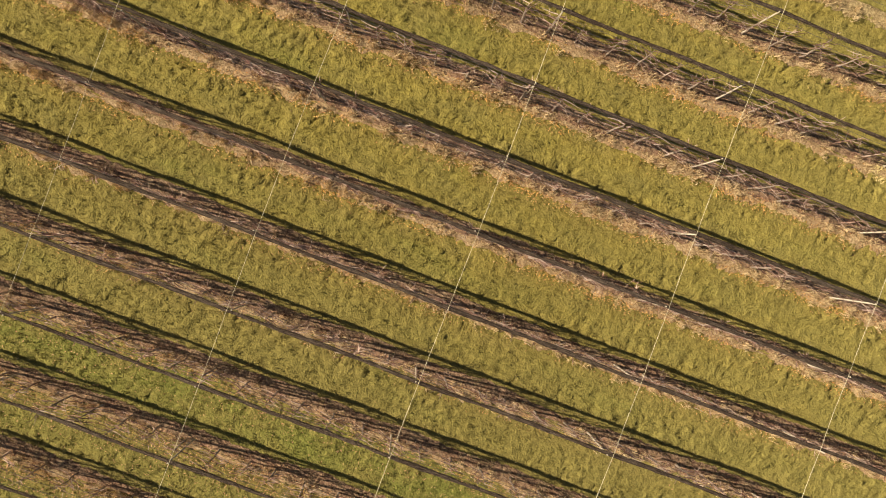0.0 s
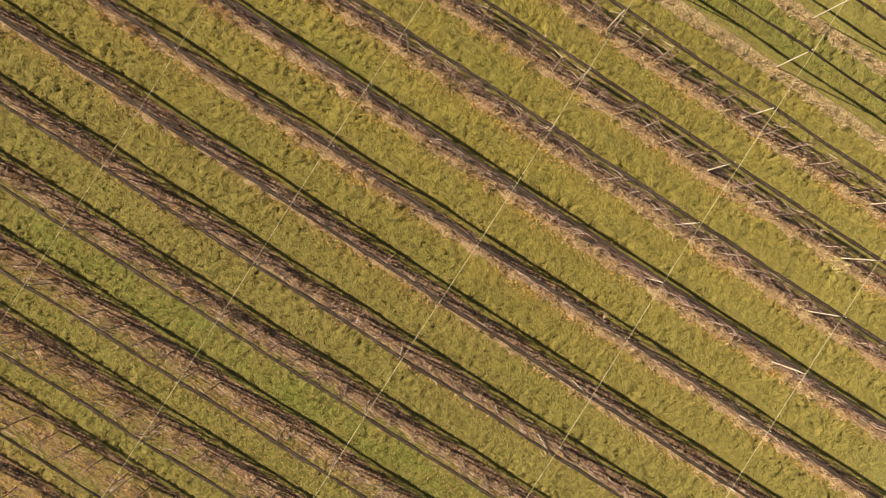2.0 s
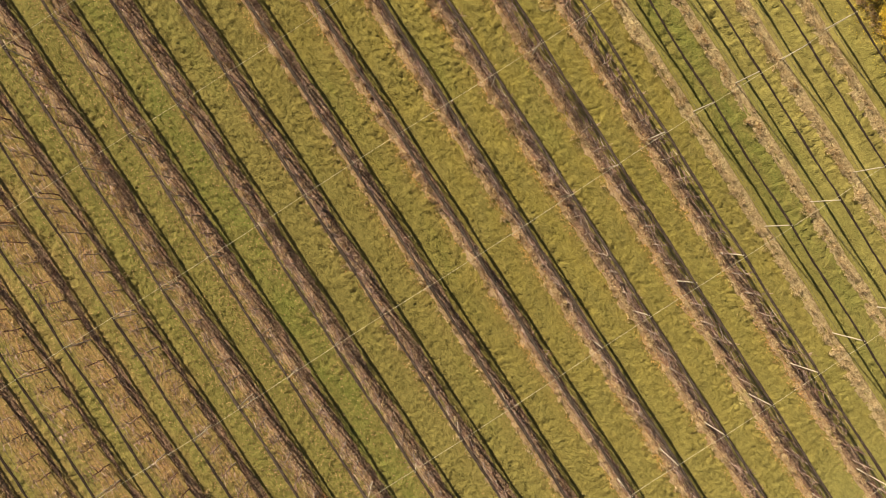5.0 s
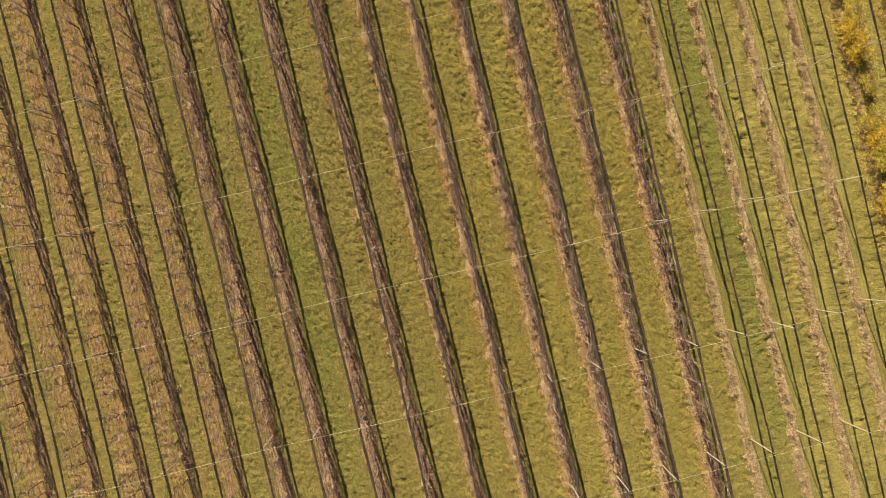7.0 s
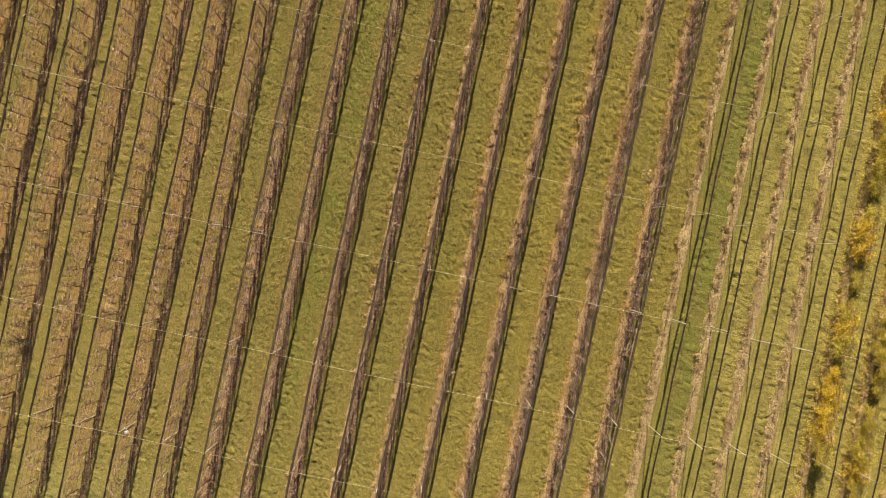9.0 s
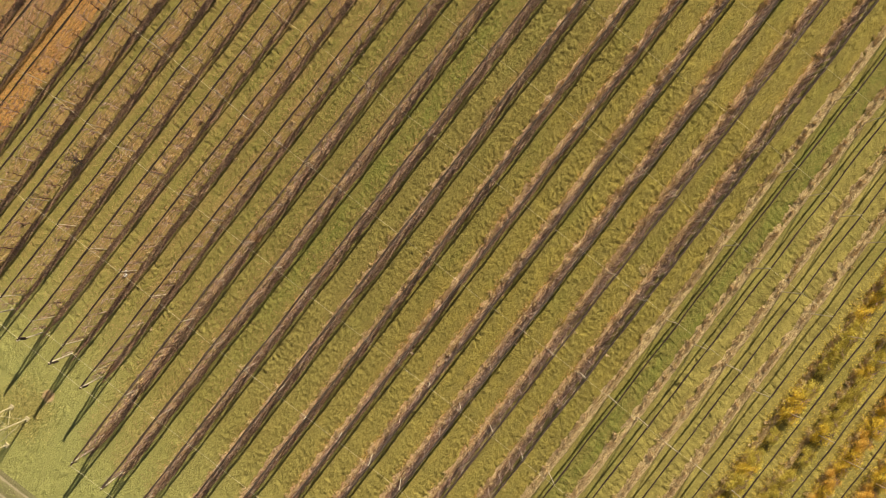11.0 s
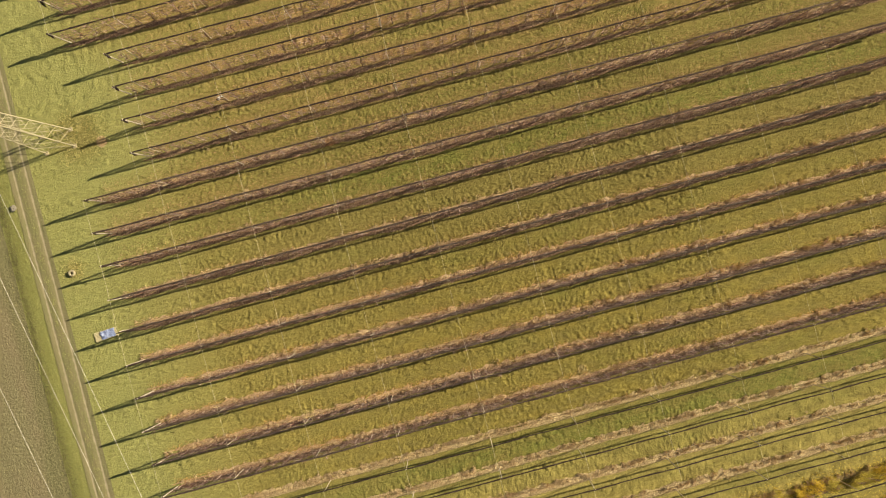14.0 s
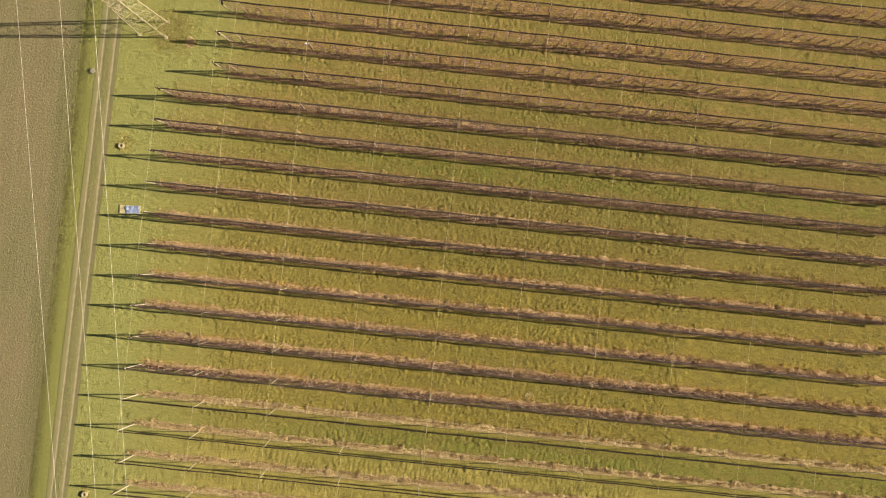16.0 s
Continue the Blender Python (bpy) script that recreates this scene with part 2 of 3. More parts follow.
M_LEAF = by_piece("autumn_leaf", [(0.58, 0.42, 0.05), (0.78, 0.58, 0.07), (0.86, 0.68, 0.13), (0.76, 0.52, 0.05), (0.48, 0.34, 0.06)], 0.7, thin=0.35)
M_STRAW = by_piece("straw", [(0.38, 0.255, 0.14), (0.70, 0.54, 0.30), (0.50, 0.35, 0.19), (0.64, 0.48, 0.26)], 0.9)
M_PALEGRASS = by_piece("pale_straw", [(0.62, 0.50, 0.22), (0.72, 0.60, 0.30), (0.52, 0.40, 0.16)], 0.9)
M_DRY = by_piece("dry_grass", [(0.42, 0.36, 0.12), (0.52, 0.45, 0.18), (0.34, 0.30, 0.09)], 0.9)
M_LITTER = by_piece("leaf_litter", [(0.44, 0.22, 0.09), (0.54, 0.30, 0.11), (0.32, 0.15, 0.07), (0.52, 0.36, 0.18)], 0.9)
M_TAN = by_piece("tan_leaves", [(0.50, 0.28, 0.145), (0.58, 0.35, 0.19), (0.42, 0.20, 0.11), (0.54, 0.31, 0.15)], 0.9)
M_ORANGE = by_piece("orange_leaves", [(0.58, 0.30, 0.09), (0.64, 0.38, 0.12), (0.46, 0.21, 0.06), (0.56, 0.35, 0.15)], 0.9)
M_WEED = by_piece("weeds", [(0.06, 0.062, 0.022), (0.15, 0.15, 0.05), (0.12, 0.09, 0.045), (0.23, 0.19, 0.09)], 0.9)
M_ROWWEED = by_piece("row_weeds", [(0.26, 0.20, 0.075), (0.42, 0.31, 0.17), (0.19, 0.17, 0.05), (0.34, 0.23, 0.13)], 0.9)
M_RING = two_scale("old_concrete", (0.46, 0.39, 0.22), (0.40, 0.34, 0.2), (0.3, 0.25, 0.15), 2.0, 14.0, relief=0.5, depth=0.01)
M_STONE = two_scale("field_stone", (0.27, 0.24, 0.18), (0.22, 0.19, 0.14), (0.16, 0.14, 0.10), 3.0, 16.0, relief=0.6, depth=0.02)
M_WHITE = two_scale("white_plastic", (0.75, 0.74, 0.70), (0.65, 0.63, 0.58), (0.5, 0.48, 0.44), 6.0, 30.0, rough=0.5, relief=0.3, depth=0.01)
M_DARK = by_piece("dark_bark", [(0.05, 0.045, 0.045), (0.10, 0.085, 0.08)], 0.9)
M_CABLE = two_scale("cable_aluminium", (0.66, 0.62, 0.50), (0.6, 0.57, 0.46), (0.55, 0.52, 0.42), 1.0, 8.0, rough=0.5, relief=0)
M_CLAY = two_scale("insulator_clay", (0.22, 0.07, 0.04), (0.28, 0.10, 0.06), (0.15, 0.05, 0.03), 3.0, 20.0, rough=0.3, relief=0)
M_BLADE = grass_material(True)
M_TARP = two_scale("blue_sheet", (0.22, 0.28, 0.45), (0.44, 0.48, 0.56), (0.14, 0.18, 0.33), 2.5, 6.0, rough=0.5, relief=0.8, depth=0.04)
M_PALE = two_scale("pale_board", (0.52, 0.44, 0.24), (0.60, 0.52, 0.30), (0.40, 0.33, 0.18), 1.5, 9.0, relief=0.5, depth=0.02)


# ---- helpers of the build ----
def solid(name, bm, mat, parent=None, label="", smooth=False):
    me = bpy.data.meshes.new(name)
    bm.to_mesh(me)
    bm.free()
    me.materials.append(mat)
    if smooth:
        me.shade_smooth()
    ob = new(name, me)
    ob.parent = parent
    if label:
        ob["label"] = label
    return ob


def part(name, bm, mat, parent, label="", smooth=False):
    return solid(name, bm, mat, parent, label, smooth)


def from_arrays(name, verts, faces, mat, parent=None, smooth=False):
    """A mesh object from arrays of corners and of equal-sided faces."""
    me = bpy.data.meshes.new(name)
    k = faces.shape[1]
    me.vertices.add(len(verts))
    me.vertices.foreach_set("co", np.asarray(verts, dtype=np.float32).ravel())
    me.loops.add(faces.size)
    me.loops.foreach_set("vertex_index", faces.astype(np.int32).ravel())
    me.polygons.add(len(faces))
    me.polygons.foreach_set("loop_start", np.arange(0, faces.size, k, dtype=np.int32))
    me.update(calc_edges=True)
    me.materials.append(mat)
    if smooth:
        me.shade_smooth()
    ob = new(name, me)
    ob.parent = parent
    return ob


def tube(bm, points, radii, sides=4):
    rings = []
    for i, (p, r) in enumerate(zip(points, radii)):
        a, b = points[max(i - 1, 0)], points[min(i + 1, len(points) - 1)]
        q = (Vector(b) - Vector(a)).to_track_quat("Z", "Y")
        rings.append([bm.verts.new(Vector(p) + q @ Vector((r * math.cos(2 * math.pi * k / sides), r * math.sin(2 * math.pi * k / sides), 0))) for k in range(sides)])
    for r0, r1 in zip(rings, rings[1:]):
        for k in range(sides):
            bm.faces.new((r0[k], r0[(k + 1) % sides], r1[(k + 1) % sides], r1[k]))
    bm.faces.new(rings[0][::-1])
    bm.faces.new(rings[-1])


def box(bm, lo, hi, turn=None):
    lo, hi = Vector(lo), Vector(hi)
    r = bmesh.ops.create_cube(bm, size=1.0)
    m = Matrix.Translation((lo + hi) / 2) @ (turn or Matrix()) @ Matrix.Diagonal((*(hi - lo), 1))
    bmesh.ops.transform(bm, matrix=m, verts=r["verts"])
    return r["verts"]


def thing(name, label, category, group="", at=Matrix()):
    e = new(name)
    e.matrix_world = at
    e.empty_display_size = 0.2
    return tagged(e, label, category, group)


# ---- the ground ----
def strip_sheet(name, x0, x1, y0, y1, nx, ny, height, mat):
    xs, ys = np.linspace(x0, x1, nx + 1), np.linspace(y0, y1, ny + 1)
    gx, gy = np.meshgrid(xs, ys)
    v = np.stack([gx.ravel(), gy.ravel(), height(gx, gy).ravel()], 1)
    i = np.arange((nx + 1) * (ny + 1)).reshape(ny + 1, nx + 1)
    f = np.stack([i[:-1, :-1].ravel(), i[:-1, 1:].ravel(), i[1:, 1:].ravel(), i[1:, :-1].ravel()], 1)
    return from_arrays(name, v, f, mat, smooth=True)


rng = np.random.default_rng(5)


def tussocks(gx, gy):
    """Height of the uneven sward: small tufts on gentle lumps, flat under the track and beyond the plot, sunk along the rows."""
    small = rng.normal(0, 1, gx.shape)
    big = rng.normal(0, 1, gx.shape)
    for axis in (0, 1):
        big = (big + np.roll(big, 1, axis) + np.roll(big, -1, axis)) / 3
    d = gy - S * np.round(gy / S)
    row = np.clip((np.abs(d + 0.2) - 0.35) / 0.3, 0.25, 1.0)
    rough = 0.75 + 0.45 * np.sin(gy * 2 * np.pi / S + 0.6 * np.sin(gx * 0.35)) * np.sin(gx * 0.21 + gy * 0.13)
    inside = (gx > -37.2) & (gx < 55) & (np.abs(gy) < 60)
    return np.where(inside, row * rough * (0.046 * small + 0.06 * big), -0.012)


def lattice(fine, coarse, near, far, limit):
    """Grid lines: fine between the near limits, coarse out to the far ones, then a few to the horizon."""
    a, b = near
    c, d = far
    return np.concatenate([[-limit, -limit / 5, c - 20], np.arange(c, a, coarse), np.arange(a, b, fine), np.arange(b, d, coarse), [d + 20, limit / 5, limit]])


gx, gy = np.meshgrid(lattice(0.13, 0.22, (-24, 26), (-38, 52), 2500), lattice(0.13, 0.22, (-21, 21), (-47, 44), 2500))
i = np.arange(gx.size).reshape(gx.shape)
ground = from_arrays("ground", np.stack([gx.ravel(), gy.ravel(), tussocks(gx, gy).ravel()], 1),
                     np.stack([i[:-1, :-1].ravel(), i[:-1, 1:].ravel(), i[1:, 1:].ravel(), i[1:, :-1].ravel()], 1), M_GRASS, smooth=True)
tagged(ground, "mown yellow-green orchard grass between the tree rows", "grass", kind="structure")

TRACK = -38.6
field = strip_sheet("field", -500, -41.6, -500, 500, 20, 40, lambda x, y: 0.006 + 0 * x, M_FIELD)
tagged(field, "bare brown harrowed field beside the track", "field", kind="structure")
road = strip_sheet("road", TRACK - 1.15, TRACK + 1.15, -150, 150, 24, 300,
                   lambda x, y: 0.03 + 0.02 * np.sin(y * 0.7) * 0.3 - 0.03 * np.exp(-((np.abs(x - TRACK) - 0.6) / 0.2) ** 2), M_TRACK)
co = np.empty(len(road.data.vertices) * 3, dtype=np.float32)
road.data.vertices.foreach_get("co", co)
co = co.reshape(-1, 3)
co[:, 0] += 0.004 * co[:, 1]
road.data.vertices.foreach_set("co", co.ravel())
tagged(road, "dirt farm track with two pale wheel ruts", "track", kind="structure")

for n in list(ROWS_BARE) + list(ROWS_LEAFY):
    x0 = row_start(n) - 0.6
    nx = int((ROW_STOP - x0) / 0.25)
    rnd = rng.normal(0, 0.02, (9, nx + 1))
    wide = (0.30 if n < -5 else 0.42 if n < 5 else 0.30) + (0.08 if n > -6 else 0.04) * np.convolve(rng.normal(0, 1, nx + 9), np.ones(9) / 3, "valid")
    wide = wide * np.clip(np.arange(nx + 1) / 9, 0.05, 1.0)
    strip = strip_sheet("soil_strip", x0, ROW_STOP, -1, 1, nx, 8, lambda x, y: -0.06 + 0.15 * (1 - y ** 2) + rnd * (1 - y ** 2), M_SOIL if n > -6 else M_THATCH)
    co = np.empty(len(strip.data.vertices) * 3, dtype=np.float32)
    strip.data.vertices.foreach_get("co", co)
    co = co.reshape(9, nx + 1, 3)
    # beyond row 4 the brown strip is set into the tree-shadow band to deepen it
    co[:, :, 1] = n * S + (-0.30 if n > 4 else 0.06 if n < -5 else -0.10) + co[:, :, 1] * wide[None, :]
    strip.data.vertices.foreach_set("co", co.ravel())
    tagged(strip, "strip of bare brown soil and dead weeds under a tree row" if n > -6 else "strip of pale dry thatch along a row", "soil", kind="structure")


# pale mat of dead weeds along the open side of each strip
for n in range(-9, 5):
    x0 = row_start(n) - 0.3
    nx = int((ROW_STOP - x0) / 0.25)
    rnd = rng.normal(0, 0.04, (5, nx + 1))
    wide = (0.25 if n < -5 else 0.24 if n < 0 else 0.16) + (0.13 if n > -6 else 0.11) * np.convolve(rng.normal(0, 1, nx + 3), np.ones(3) / 2, "valid")
    wide = wide * np.clip(np.arange(nx + 1) / 9, 0.05, 1.0)
    strip = strip_sheet("thatch_strip", x0, ROW_STOP, -1, 1, nx, 4, lambda x, y: -0.06 + 0.14 * (1 - y ** 2) + rnd * (1 - y ** 2), M_THATCH_BROWN if n > -6 else M_THATCH)
    co = np.empty(len(strip.data.vertices) * 3, dtype=np.float32)
    strip.data.vertices.foreach_get("co", co)
    co = co.reshape(5, nx + 1, 3)
    co[:, :, 1] = n * S + (0.44 if n < -5 else 0.30) + co[:, :, 1] * np.clip(wide, 0.05, 0.45)[None, :]
    strip.data.vertices.foreach_set("co", co.ravel())
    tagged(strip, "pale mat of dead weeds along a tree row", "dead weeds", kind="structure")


# ---- the rows: posts, rolled nets, cross wires ----
def make_post(k=1.0):
    e = thing("trellis_post", "pale round trellis post standing in a tree row", "post", "trellis posts")
    bm = bmesh.new()
    tube(bm, [(0, 0, -0.3), (0, 0, 1.6), (0, 0, H - 0.03), (0, 0, H)], [0.036 * k, 0.034 * k, 0.032 * k, 0.028 * k], 8)
    part("shaft", bm, M_POST, e)
    bm = bmesh.new()
    box(bm, (-0.026, -0.026, H), (0.026, 0.026, H + 0.03))
    bmesh.ops.bevel(bm, geom=bm.edges[:], offset=0.008, segments=1, affect="EDGES")
    part("cap", bm, M_POST, e, "small pale cap that holds the wires")
    return e


post, end_post = make_post(), make_post(1.7)
end_post["label"] = "stout pale end post of a tree row"
first = True
end_first = True
for n in list(ROWS_BARE) + list(ROWS_LEAFY):
    xs = [c for c in POSTS_X if c > row_start(n) + 1.5]
    for x in [row_start(n)] + xs:
        m = pose(x + random.uniform(-0.2, 0.2), n * S + random.uniform(-0.05, 0.05), 0, random.uniform(-1.2, 1.2), random.uniform(-1.2, 1.2), random.uniform(-5, 5))
        if x == row_start(n):
            m = m @ pose(0.34, 0, 0, 0, -5.2, 0)
            if end_first:
                end_post.matrix_world, end_first = m, False
            else:
                copy_thing(end_post, m)
        elif first:
            post.matrix_world, first = m, False
        else:
            copy_thing(post, m)


def rolled_net(n):
    """The roll hangs from post to post; one length for each bay."""
    e = thing("hail_net", "dark hail net rolled up along the top of a tree row", "net", "rolled nets", pose(row_start(n), n * S, H))
    x, x0, ph = row_start(n), row_start(n), random.uniform(0, 9)
    fat = 0.074 if n > 4 else 0.084 if n > -6 else 0.065
    pts, rad = [], []
    while x < ROW_STOP:
        u = (x / P) % 1.0
        pts.append((x - x0, 0.018 * math.sin(x * 0.9 + ph) + 0.006 * math.sin(x * 3.7 + 2 * ph) + random.uniform(-0.006, 0.006), -0.05 - 0.15 * math.sin(math.pi * u) + random.uniform(-0.012, 0.012)))
        rad.append(fat * (1 + 0.16 * math.sin(x * 1.3 + ph) + 0.09 * math.sin(x * 5.9 + ph) + random.uniform(-0.12, 0.12)))
        x += 0.35
        if int(x / P) != int((x - 0.35) / P) or x >= ROW_STOP:
            if len(pts) > 1:
                bm = bmesh.new()
                tube(bm, pts, rad, 8)
                for v in bm.verts:
                    v.co.z = (v.co.z + 0.1) * 0.8 - 0.1
                part("roll", bm, M_NET if 4 >= n > -6 else M_NET_DARK, e)
            pts, rad = pts[-1:], rad[-1:]
    return e


def net_tail(e, fat):
    """A net end assumed behind the end post, added to thicken the post's shadow."""
    pts, rad = [], []
    for k in range(9):
        u = k / 8
        pts.append((-0.16 + 0.05 * math.sin(5 * u) + random.uniform(-0.02, 0.02), random.uniform(-0.04, 0.04), -0.02 - 1.75 * u))
        rad.append((0.07 + 0.11 * math.sin(math.pi * min(1.0, 0.15 + u * 0.85))) * random.uniform(0.85, 1.15) * fat)
    bm = bmesh.new()
    tube(bm, pts, rad, 8)
    part("tail", bm, M_NET, e, "assumed bunched net end along the end post, added to thicken its shadow")


for n in list(ROWS_BARE) + list(ROWS_LEAFY):
    net_tail(rolled_net(n), 0.7 if n > 4 else 0.35)


def trellis_wire(n, z):
    pts, x = [], row_start(n)
    while x < ROW_STOP:
        pts.append((x, n * S + random.uniform(-0.03, 0.03), z + random.uniform(-0.02, 0.02)))
        x += 1.0
    bm = bmesh.new()
    tube(bm, pts, [0.009] * len(pts), 3)
    tagged(solid("trellis_wire", bm, M_DARK), "dark trellis wire run along a tree row", "wire", "trellis wires")


for n in ROWS_BARE:
    for z in ((0.7, 1.4, 2.1, 2.8, 3.3) if n > -6 else (0.9,)):
        trellis_wire(n, z)


def cross_wire(x, low, high):
    y, pts = low * S, []
    while y <= high * S + 0.01:
        u = (y / S) % 1.0
        pts.append((x + 0.04 * math.sin(0.31 * y + x), y, H + 0.06 - 0.06 * math.sin(math.pi * u)))
        y += S / 4
    bm = bmesh.new()
    tube(bm, pts, [0.0085] * len(pts), 4)
    tagged(solid("cross_wire", bm, M_WIRE), "thin pale wire strung across the rows from post to post", "wire", "cross wires")


cross_wire(-31.5, -9, 4)
cross_wire(-25.9, 4, 8)
cross_wire(-30.7, 9, 14)
for c in POSTS_X:
    cross_wire(c, -9, 14)


# ---- bare fruit trees ----
def twig(bm, start, way, length, radius, depth, rnd):
    pts, p, d = [Vector(start)], Vector(start), Vector(way).normalized()
    for k in range(2):
        d = (d + Vector((rnd.gauss(0, 0.25), rnd.gauss(0, 0.2), rnd.gauss(0.08, 0.2)))).normalized()
        p = p + d * length / 2
        pts.append(p.copy())
    tube(bm, pts, [radius, radius * 0.7, radius * 0.3], 3)
    if depth:
        for k in range(2):
            s = pts[1] if k == 0 else pts[1].lerp(pts[2], rnd.random())
            twig(bm, s, d + Vector((rnd.gauss(0, 0.8), rnd.gauss(0, 0.6), rnd.gauss(0.2, 0.5))), length * rnd.uniform(0.4, 0.7), radius * 0.7, depth - 1, rnd)


def tree_meshes(seed, tall, spread, count):
    rnd = random.Random(seed)
    bt, bc = bmesh.new(), bmesh.new()
    lean = Vector((rnd.uniform(-0.1, 0.1), rnd.uniform(-0.08, 0.08), 0))
    pts = [Vector((0, 0, -0.1))]
    for k in range(1, 6):
        pts.append(Vector((0, 0, tall * k / 5)) + lean * k / 5 + Vector((rnd.gauss(0, 0.03), rnd.gauss(0, 0.03), 0)))
    tube(bt, pts, [0.05, 0.042, 0.035, 0.028, 0.018, 0.008], 5)
    for k in range(count):
        h = 0.2 + 0.8 * (k + rnd.random()) / count
        s = pts[min(int(h * 5), 4)].lerp(pts[min(int(h * 5), 4) + 1], h * 5 % 1)
        a = rnd.uniform(0, 2 * math.pi)
        way = Vector((1.3 * math.cos(a), 0.34 * math.sin(a), rnd.uniform(0.0, 0.7)))
        twig(bc, s, way, spread * rnd.uniform(0.5, 1.0) * (1.15 - 0.6 * h), 0.020, 1, rnd)
    for z in (0.72, 1.42, 2.12, 2.75):
        for side in (-1, 1):
            if z < tall:
                p = [Vector((side * u, rnd.gauss(0, 0.03), z + rnd.gauss(0, 0.04))) for u in (0.0, 0.3, rnd.uniform(0.55, 0.8))]
                tube(bc, p, [0.024, 0.018, 0.008], 3)
    return bt, bc


def baked(name, bm, mat):
    me = bpy.data.meshes.new(name)
    bm.to_mesh(me)
    bm.free()
    me.materials.append(mat)
    return me


KINDS = []
for k in range(8):
    bt, bc = tree_meshes(40 + k, random.Random(k).uniform(2.6, 3.1), 0.9, 12)
    KINDS.append((baked("trunk", bt, M_TRUNK), baked("crown", bc, M_BARK)))


def raw(me):
    v = np.empty(len(me.vertices) * 3, dtype=np.float32)
    me.vertices.foreach_get("co", v)
    me.calc_loop_triangles()
    f = np.empty(len(me.loop_triangles) * 3, dtype=np.int32)
    me.loop_triangles.foreach_get("vertices", f)
    return v.reshape(-1, 3), f.reshape(-1, 3)


RAW = [[raw(m) for m in k] for k in KINDS]
STEP = 1.4
for n in range(-5, 15):
    far_v, far_f, count = [], [], 0
    x = row_start(n) + 0.7
    while x < ROW_STOP - 1:
        k, turn, size = random.randrange(8), random.choice((0, 180)) + random.uniform(-20, 20), random.uniform(0.85, 1.12) * (1.12 if n > 8 else 1.0)
        at = (x + random.uniform(-0.15, 0.15), n * S + random.uniform(-0.06, 0.06), 0.05)
        if abs(x - 1) < 14 and -7 < n < 6:
            e = thing("fruit_tree", "leafless grey-brown espalier fruit tree in a row", "tree", "bare fruit trees", pose(*at, 0, 0, turn) @ Matrix.Scale(size, 4))
            for me, nm in zip(KINDS[k], ("trunk", "crown")):
                o = new(nm, me)
                o.parent = e
        else:
            m = np.array((pose(*at, 0, 0, turn) @ Matrix.Scale(size, 4)))
            for v, f in RAW[k]:
                far_f.append(f + count)
                far_v.append(v @ m[:3, :3].T + m[:3, 3])
                count += len(v)
        x += STEP
    if far_v:
        ob = from_arrays("fruit_tree_row", np.concatenate(far_v), np.concatenate(far_f), M_BARK)
        tagged(ob, "row of leafless grey-brown fruit trees", "trees", kind="stuff")

# ---- leafy autumn trees of the neighbouring plot ----
def leaf_quads(centres, size, rnd):
    n = len(centres)
    a, b = rnd.normal(0, 1, (n, 3)), rnd.normal(0, 1, (n, 3))
    a /= np.linalg.norm(a, axis=1)[:, None]
    b -= a * (a * b).sum(1)[:, None]
    b /= np.linalg.norm(b, axis=1)[:, None]
    k = size * rnd.uniform(0.6, 1.3, (n, 1))
    v = np.stack([centres - a * k, centres + b * k * 0.6, centres + a * k, centres - b * k * 0.6], 1).reshape(-1, 3)
    return v, np.arange(4 * n).reshape(n, 4)


def leafy_crown(seed):
    rnd = np.random.default_rng(seed)
    pts = []
    for k in range(16):
        a, h = rnd.uniform(0, 6.28), rnd.uniform(0.4, 1.8)
        way = np.array([math.cos(a) * 0.85, math.sin(a) * 0.85, rnd.uniform(0.0, 0.4)]) * (1.15 - 0.25 * h)
        u = rnd.uniform(0.25, 1.15, (120, 1))
        pts.append(np.array([0, 0, h]) + way * u + rnd.normal(0, 0.15, (120, 3)))
    v, f = leaf_quads(np.concatenate(pts), 0.078, rnd)
    return v, f[:, :3]


def leaf_tone(name, stops):
    return by_piece(name, stops, 0.7, thin=0.45)


TONES = [M_LEAF,
         leaf_tone("leaf_green", [(0.40, 0.35, 0.06), (0.58, 0.48, 0.09), (0.74, 0.61, 0.15), (0.46, 0.36, 0.06)]),
         leaf_tone("leaf_orange", [(0.80, 0.52, 0.10), (0.86, 0.62, 0.14), (0.72, 0.42, 0.09), (0.56, 0.34, 0.09)])]
CROWNS = []
for k in range(6):
    v, f = leafy_crown(70 + k)
    ob = from_arrays("crown", v, f, TONES[(0, 1, 0, 2, 1, 0)[k]])
    CROWNS.append(ob.data)
    bpy.data.objects.remove(ob)
CROWN_WORD = ("yellow", "yellow-green", "yellow", "orange", "yellow-green", "yellow")
for n in ROWS_LEAFY:
    x = {-10: -14.0, -11: -14.0}.get(n, -6.0)
    while x < 46:
        gap = random.random()
        if gap < 0.95:
            k = random.choice({-10: (0, 1, 2, 5, 4), -11: (1, 4, 1, 4, 2)}.get(n, (0, 2, 3, 3, 5)))
            m = pose(x, n * S - 0.15 + random.uniform(-0.1, 0.1), 0.03, 0, 0, random.choice((0, 180)) + random.uniform(-15, 15)) @ Matrix.Scale(random.uniform(0.75, 1.08), 4) @ Matrix.Diagonal((1.2, 0.95, 0.85, 1))
            e = thing("autumn_tree", "small fruit tree with %s autumn leaves" % CROWN_WORD[k], "tree", "autumn fruit trees", m)
            for me, nm in ((KINDS[k][0], "trunk"), (KINDS[k][1], "limbwork"), (CROWNS[k], "crown")):
                o = new(nm, me)
                o.parent = e
        x += random.choice((1.25, 1.4, 1.6, 2.4))


